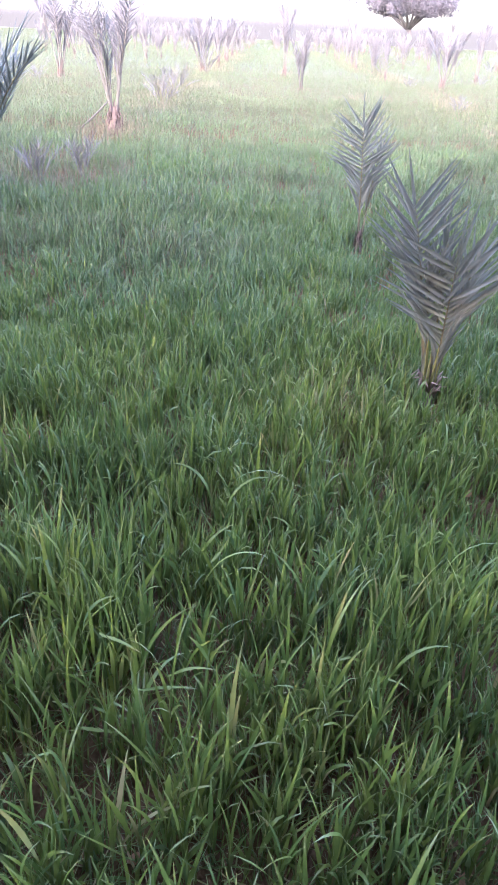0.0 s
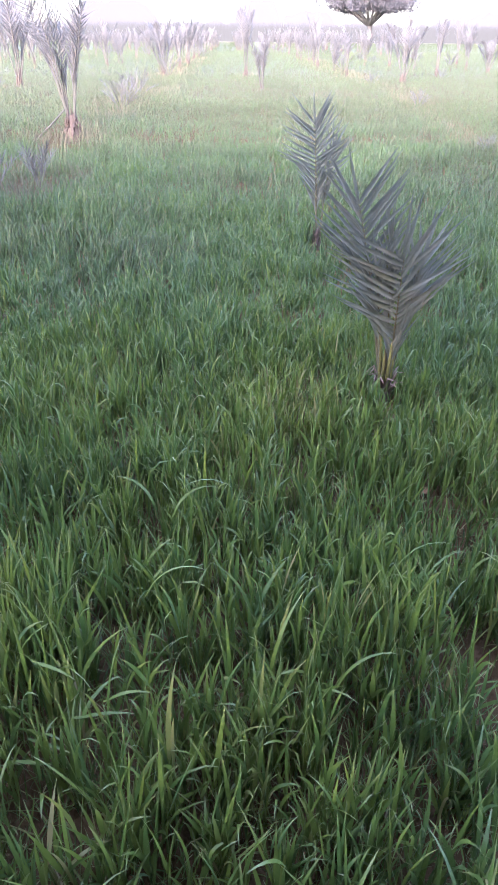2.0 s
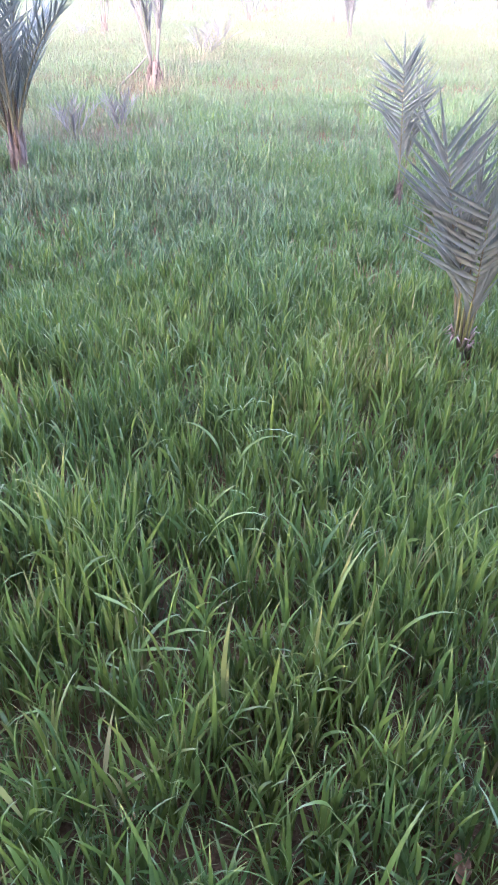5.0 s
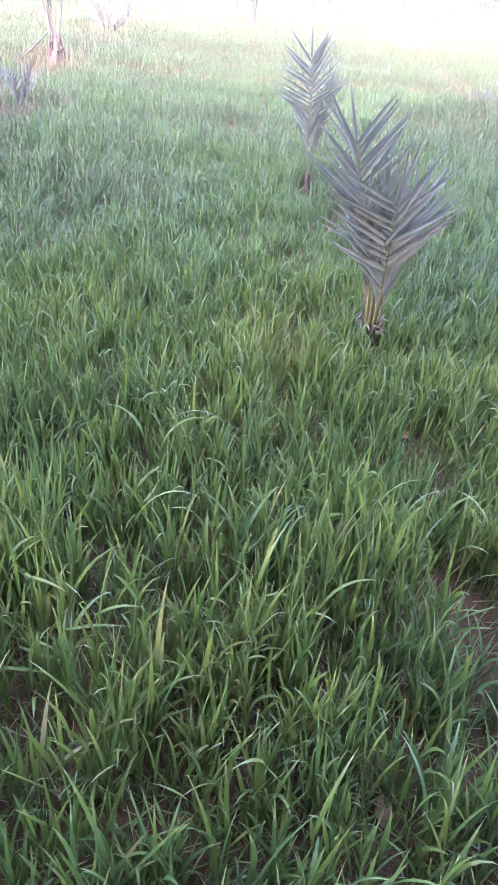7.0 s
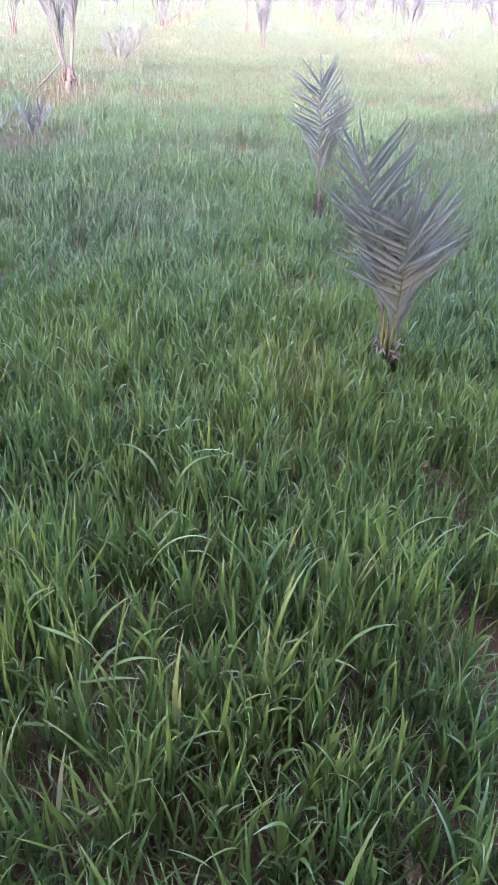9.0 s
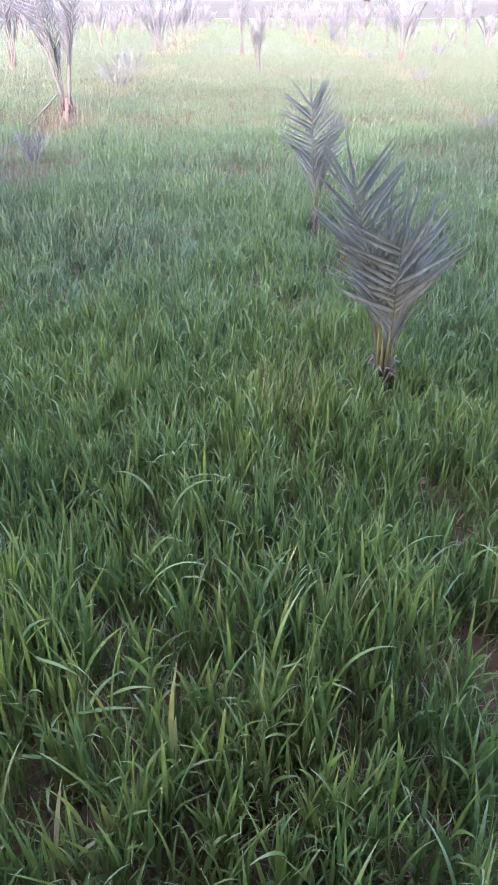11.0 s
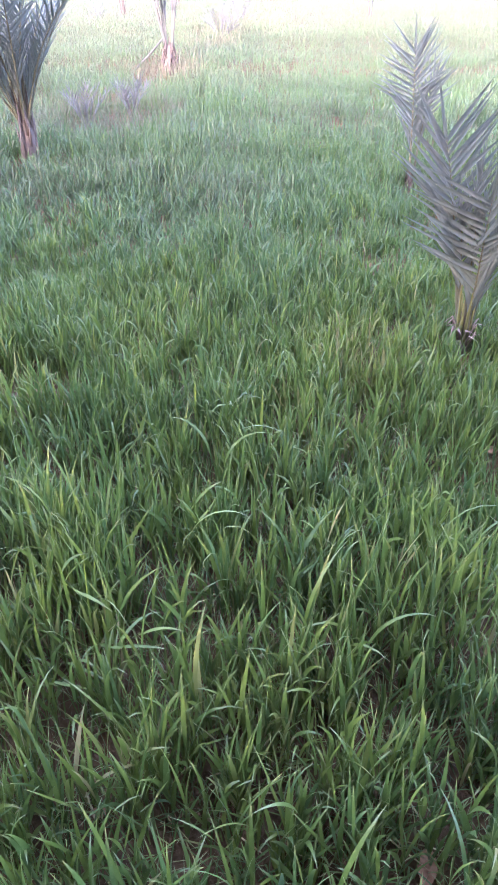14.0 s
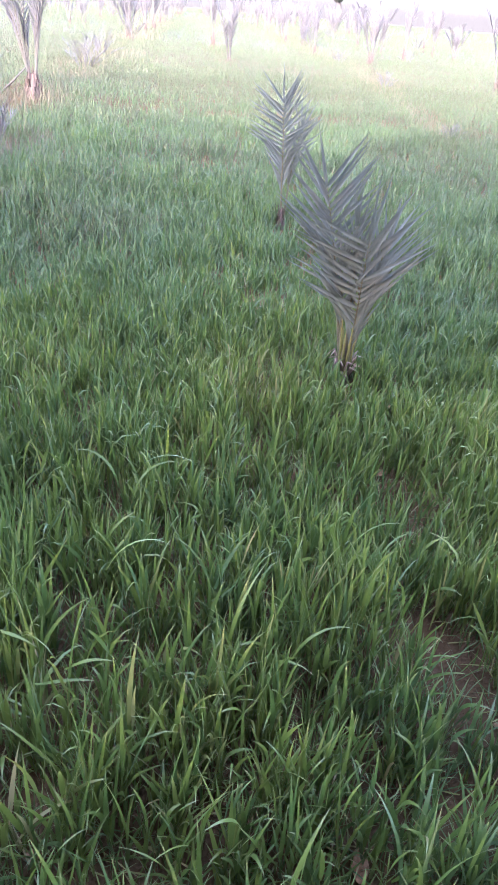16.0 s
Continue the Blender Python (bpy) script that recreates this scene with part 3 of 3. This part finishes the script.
def sort(name, size, count, seed, lean, trunk, pairs, leaf, label, wide=0.017, arch=(14, 52)):
    """Builds a kind of farther palm once, at its first place; later ones are copies."""
    def place(x, y, scale=1.0, turn=0.0):
        m = pose(x, y, float(ground_z(x, y)), 0, 0, turn) @ Matrix.Scale(scale, 4)
        if name not in SORTS:
            SORTS[name] = bushy_palm(0, 0, size, count, seed, label, lean, leaf, None, 0.26, trunk, pairs, "palm rows", wide, arch)
            SORTS[name].matrix_basis = m
            return SORTS[name]
        o = copy_thing(SORTS[name], m)
        o.matrix_basis = m
        return o
    return place


tall = sort("tall", 1.55, 6, 41, (2, 17), (0.06, 0.26), 17, 0.2, "dusty grey-green young date palm in a planted row", 0.02, (8, 34))
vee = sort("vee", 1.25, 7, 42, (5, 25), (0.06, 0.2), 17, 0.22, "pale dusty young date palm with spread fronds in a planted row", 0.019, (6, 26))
thin = sort("thin", 1.5, 3, 43, (1, 9), (0.05, 0.25), 18, 0.17, "slender dry young date palm with few upright fronds", 0.02, (6, 26))
bush = sort("bush", 0.62, 10, 44, (5, 52), (0.04, 0.1), 16, 0.25, "small bushy young date palm above dry grass", 0.0055, (4, 34))

tall(-5.5, 18.3, 1.5, 150)
bush(-5.75, 17.4, 0.85, 0)
thin(-5.0, 21.5, 1.1, 0)
bush(-2.2, 13.2, 1.2, 40)
bush(-2.45, 16.1, 1.2, 90)
vee(-3.05, 24.6, 1.5, 70)
bush(-2.85, 24.2, 1.5, 10)
tall(0.07, 17.6, 0.9, 30)
thin(-0.5, 24.0, 1.45, 110)
vee(3.85, 22.0, 1.5, 0)
bush(2.97, 14.6, 0.75, 10)
bush(2.93, 21.5, 0.8, 130)
thin(2.75, 26.8, 1.1, 0)
bush(2.9, 30.0, 1.3, 220)
tall(2.95, 34.0, 0.95, 200)
thin(2.3, 40.0, 1.55, 50)
thin(5.3, 24.8, 1.35, 150)
bush(5.25, 23.8, 0.8, 60)
thin(8.6, 36.8, 1.45, 90)
tall(5.5, 16.1, 1.15, 90)
bush(2.75, 8.9, 0.5, 20)
bush(-7.9, 15.6, 1.0, 60)
vee(8.1, 29.5, 1.1, 10)
for k, start in enumerate(ROW_STARTS):
    y = 29.0 + 3.0 * random.random()
    while y < 110:
        if not (start in (0.85,) and y < 60):
            random.choice((tall, vee, thin, bush, tall))(row_x(start, y) + random.uniform(-0.35, 0.35), y, random.uniform(0.85, 1.35), random.uniform(0, 360))
        y += random.uniform(1.9, 4.2)


# ---- distance: the tall crop across the field's end, a dirt track, the big tree, woods in painted haze ----
def track():
    xs = np.linspace(-110, 130, 80)
    verts, faces = [], []
    for x in xs:
        w = 0.25 * math.sin(x * 0.3)
        verts += [(x, 153.0 + w, 0.0), (x, 153.5 + w, 0.22), (x, 156.0 + w, 0.22), (x, 156.6 + w, 0.0)]
    for i in range(len(xs) - 1):
        faces += [(4 * i + k, 4 * i + k + 1, 4 * i + k + 5, 4 * i + k + 4) for k in range(3)]
    tagged(link_mesh("road", verts, faces, fibre_material("dust", (0.1, 0.095, 0.085), (0.13, 0.122, 0.11), (0.5, 0.5, 0.5)), smooth=False), "pale raised dirt track across the end of the field", "track", kind="structure")


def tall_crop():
    """Part of the distance, like the woods behind it; its haze is a painted grey glow."""
    n = Nodes("haze_glow_crop")
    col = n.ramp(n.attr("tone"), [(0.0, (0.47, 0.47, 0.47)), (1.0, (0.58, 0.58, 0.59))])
    # the blades emit a flat grey in place of haze
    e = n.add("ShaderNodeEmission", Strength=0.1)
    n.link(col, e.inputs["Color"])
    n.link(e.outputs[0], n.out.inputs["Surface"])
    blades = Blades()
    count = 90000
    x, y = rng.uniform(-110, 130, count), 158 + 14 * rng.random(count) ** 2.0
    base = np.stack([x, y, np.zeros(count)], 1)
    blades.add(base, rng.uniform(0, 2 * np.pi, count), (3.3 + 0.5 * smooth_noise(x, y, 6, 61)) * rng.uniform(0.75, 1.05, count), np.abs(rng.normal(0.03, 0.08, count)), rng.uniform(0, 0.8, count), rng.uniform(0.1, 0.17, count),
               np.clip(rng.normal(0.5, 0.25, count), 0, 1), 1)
    tagged(blades.link("backdrop", n.mat), "tall crop behind the dirt track, its haze painted as a grey glow", "crop", kind="structure")


def leaf_cloud(centres, count, spread, size, seed):
    g = np.random.default_rng(seed)
    c = np.array(centres)[g.integers(0, len(centres), count)]
    d = g.normal(0, 1, (count, 3))
    d /= np.linalg.norm(d, axis=1)[:, None]
    p = c[:, :3] + d * (c[:, 3] * (0.55 + 0.5 * g.random(count) ** 0.6))[:, None] * np.array(spread)
    a, b = g.normal(0, 1, (count, 3)), g.normal(0, 1, (count, 3))
    a /= np.linalg.norm(a, axis=1)[:, None]
    b = np.cross(a, b)
    b /= np.linalg.norm(b, axis=1)[:, None]
    s = size * g.uniform(0.6, 1.3, (count, 1))
    v = np.stack([p - a * s, p + b * s * 0.45, p + a * s, p - b * s * 0.45], 1).reshape(-1, 3)
    f = np.arange(count * 4).reshape(-1, 4)
    return v.tolist(), [tuple(q) for q in f.tolist()]


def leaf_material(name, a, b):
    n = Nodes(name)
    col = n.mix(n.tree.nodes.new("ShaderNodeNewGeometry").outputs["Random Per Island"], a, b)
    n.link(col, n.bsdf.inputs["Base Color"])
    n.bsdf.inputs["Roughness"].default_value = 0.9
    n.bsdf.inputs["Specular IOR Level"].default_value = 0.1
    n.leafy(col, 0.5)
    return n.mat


# lavender-grey paints haze onto the far tree; the belt trees share it
HAZED_LEAF = leaf_material("hazed_tree_leaf", (0.155, 0.15, 0.18), (0.185, 0.18, 0.215))


def broad_tree(x, y, height, radius, low, seed, label, leaves, size, rise):
    """A wide-crowned tree: trunk, limbs and clumps of leaves."""
    r = random.Random(seed)
    root = tagged(new("tree"), label, "tree")
    root.location = (x, y, 0)
    fork = low * 0.62
    limbs = [tube([(0, 0, -0.2), (0.05 * radius, 0, fork * 0.5), (0, 0, fork)], [radius * 0.07, radius * 0.05, radius * 0.05], 9)]
    centres = []
    for i in range(11):
        a = 2.4 * i
        reach = radius * (0.35 + 0.5 * ((i * 0.618) % 1))
        top = low + (height - low) * (0.06 + rise * r.random())
        e = Vector((math.cos(a) * reach, math.sin(a) * reach, top))
        limbs.append(tube([(0, 0, fork * 0.95), tuple(e * 0.45 + Vector((0, 0, fork * 0.45))), tuple(e)], [radius * 0.04, radius * 0.024, radius * 0.008], 6))
        for j in range(9):
            q = e + Vector((r.gauss(0, 1), r.gauss(0, 1), r.gauss(0, 0.5))) * radius * 0.24
            q.z = min(max(q.z, low + 0.1 * radius), height - 0.1 * radius)
            centres.append((*q, radius * r.uniform(0.14, 0.26)))
    link_mesh("trunk", *join(limbs), WOOD, root)
    link_mesh("crown", *leaf_cloud(centres, leaves, (1.1, 1.1, 0.75), size, seed), HAZED_LEAF, root, smooth=False)
    return root


def hazy_woods():
    """The far line of woods, an outline at the horizon; its haze is painted as a violet glow."""
    n = Nodes("haze_glow_woods")
    # violet emission on the sheet stands in for haze over the woods
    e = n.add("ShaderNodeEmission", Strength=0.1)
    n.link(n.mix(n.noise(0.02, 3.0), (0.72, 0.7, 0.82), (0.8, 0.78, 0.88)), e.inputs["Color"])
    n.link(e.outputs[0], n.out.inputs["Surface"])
    verts, faces, x = [], [], -460.0
    g = random.Random(5)
    while x < 520:
        h = 5 + 2.5 * float(smooth_noise(x, 0, 17, 71)) + 2.5 * float(smooth_noise(x, 0, 5, 72)) + 2.0 * float(smooth_noise(x, 0, 2.4, 73)) + 0.9 * float(smooth_noise(x, 0, 0.9, 74))
        for c, w, more in ((-300, 70, 24), (-212, 18, 18), (-119, 34, 15), (-12, 17, 14), (24, 20, 8), (170, 50, 7)):
            h += more * max(0.0, 1 - ((x - c) / w) ** 4) ** 0.7 * (0.75 + 0.3 * float(smooth_noise(x, 0, 7, 75)) + 0.14 * float(smooth_noise(x, 0, 2.6, 76)))
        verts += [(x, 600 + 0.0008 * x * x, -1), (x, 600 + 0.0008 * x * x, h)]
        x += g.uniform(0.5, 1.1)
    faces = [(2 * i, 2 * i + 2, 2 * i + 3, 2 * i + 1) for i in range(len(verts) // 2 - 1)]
    tagged(link_mesh("backdrop", verts, faces, n.mat, smooth=False), "line of distant woods, its pale violet haze painted as a glow", "woods", kind="structure")


track()
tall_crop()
broad_tree(14.4, 122.0, 12.6, 7.4, 4.5, 81, "broad tree standing alone, haze painted into its lavender-grey leaves", 36000, 0.19, 0.45)
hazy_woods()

# the utility pole far off
pole = tagged(new("utility_pole"), "thin grey utility pole far off in haze", "pole")
pole.location = (2.4, 178, 0)
link_mesh("post", *tube([(0, 0, -0.3), (0, 0, 4), (0, 0, 8)], [0.13, 0.11, 0.08], 8), WOOD, pole)
link_mesh("crossarm", *tube([(-0.8, 0, 7.4), (0, 0, 7.4), (0.8, 0, 7.4)], [0.06, 0.06, 0.06], 6), WOOD, pole)

# an unseen belt of trees behind the camera, added to lay shade on the near field
for k in range(12):
    broad_tree(-21 + 2.9 * k, -6.6 + 0.5 * math.sin(k * 2.1), 9.0, 3.7, 1.3, 90 + k, "dense leafy tree, unseen, added behind the camera to shade the field", 10000, 0.34, 0.82)

# a dry leaf stalk that leans on the swollen palm
stick = link_mesh("dry_stalk", *tube([(-2.67, 9.78, 0.02), (-2.43, 9.74, 0.21), (-2.22, 9.69, 0.4)], [0.012, 0.013, 0.009], 6), DRY_RACHIS)
tagged(stick, "dry yellow leaf stalk leaning against a palm foot", "stalk")

# fallen dead leaves on the soil
DEAD = fibre_material("dead_leaf", (0.2, 0.1, 0.055), (0.34, 0.19, 0.11), (40.0, 40.0, 40.0))


def dead_leaf(x, y, z, turn, size, tilt):
    verts, faces = [], []
    for i in range(7):
        s = i / 6
        w = size * 0.27 * math.sin(math.pi * min(1, 0.08 + 0.92 * s)) ** 0.8
        lift = 0.18 * size * (s - 0.5) ** 2
        verts += [(size * (s - 0.5), -w, lift + 0.3 * w), (size * (s - 0.5), 0, lift), (size * (s - 0.5), w, lift + 0.3 * w)]
    for i in range(6):
        faces += [(3 * i, 3 * i + 1, 3 * i + 4, 3 * i + 3), (3 * i + 1, 3 * i + 2, 3 * i + 5, 3 * i + 4)]
    ob = link_mesh("dead_leaf", verts, faces, DEAD)
    ob.modifiers.new("thickness", "SOLIDIFY").thickness = 0.0008
    ob.matrix_world = pose(x, y, float(ground_z(x, y)) + z, tilt, 0, turn)
    return tagged(ob, "dead reddish-brown leaf lying on the soil", "leaf", "fallen leaves")


for x, y, z, turn, size, tilt in ((0.55, 0.89, 0.012, 80, 0.062, 20), (0.78, 2.05, 0.02, 30, 0.045, 25), (0.27, 1.4, 0.012, 140, 0.05, 15), (0.02, 0.9, 0.008, 20, 0.035, 10), (-0.64, 2.2, 0.01, 50, 0.07, 10), (0.88, 1.16, 0.01, 160, 0.05, 12)):
    dead_leaf(x, y, z, turn, size, tilt)
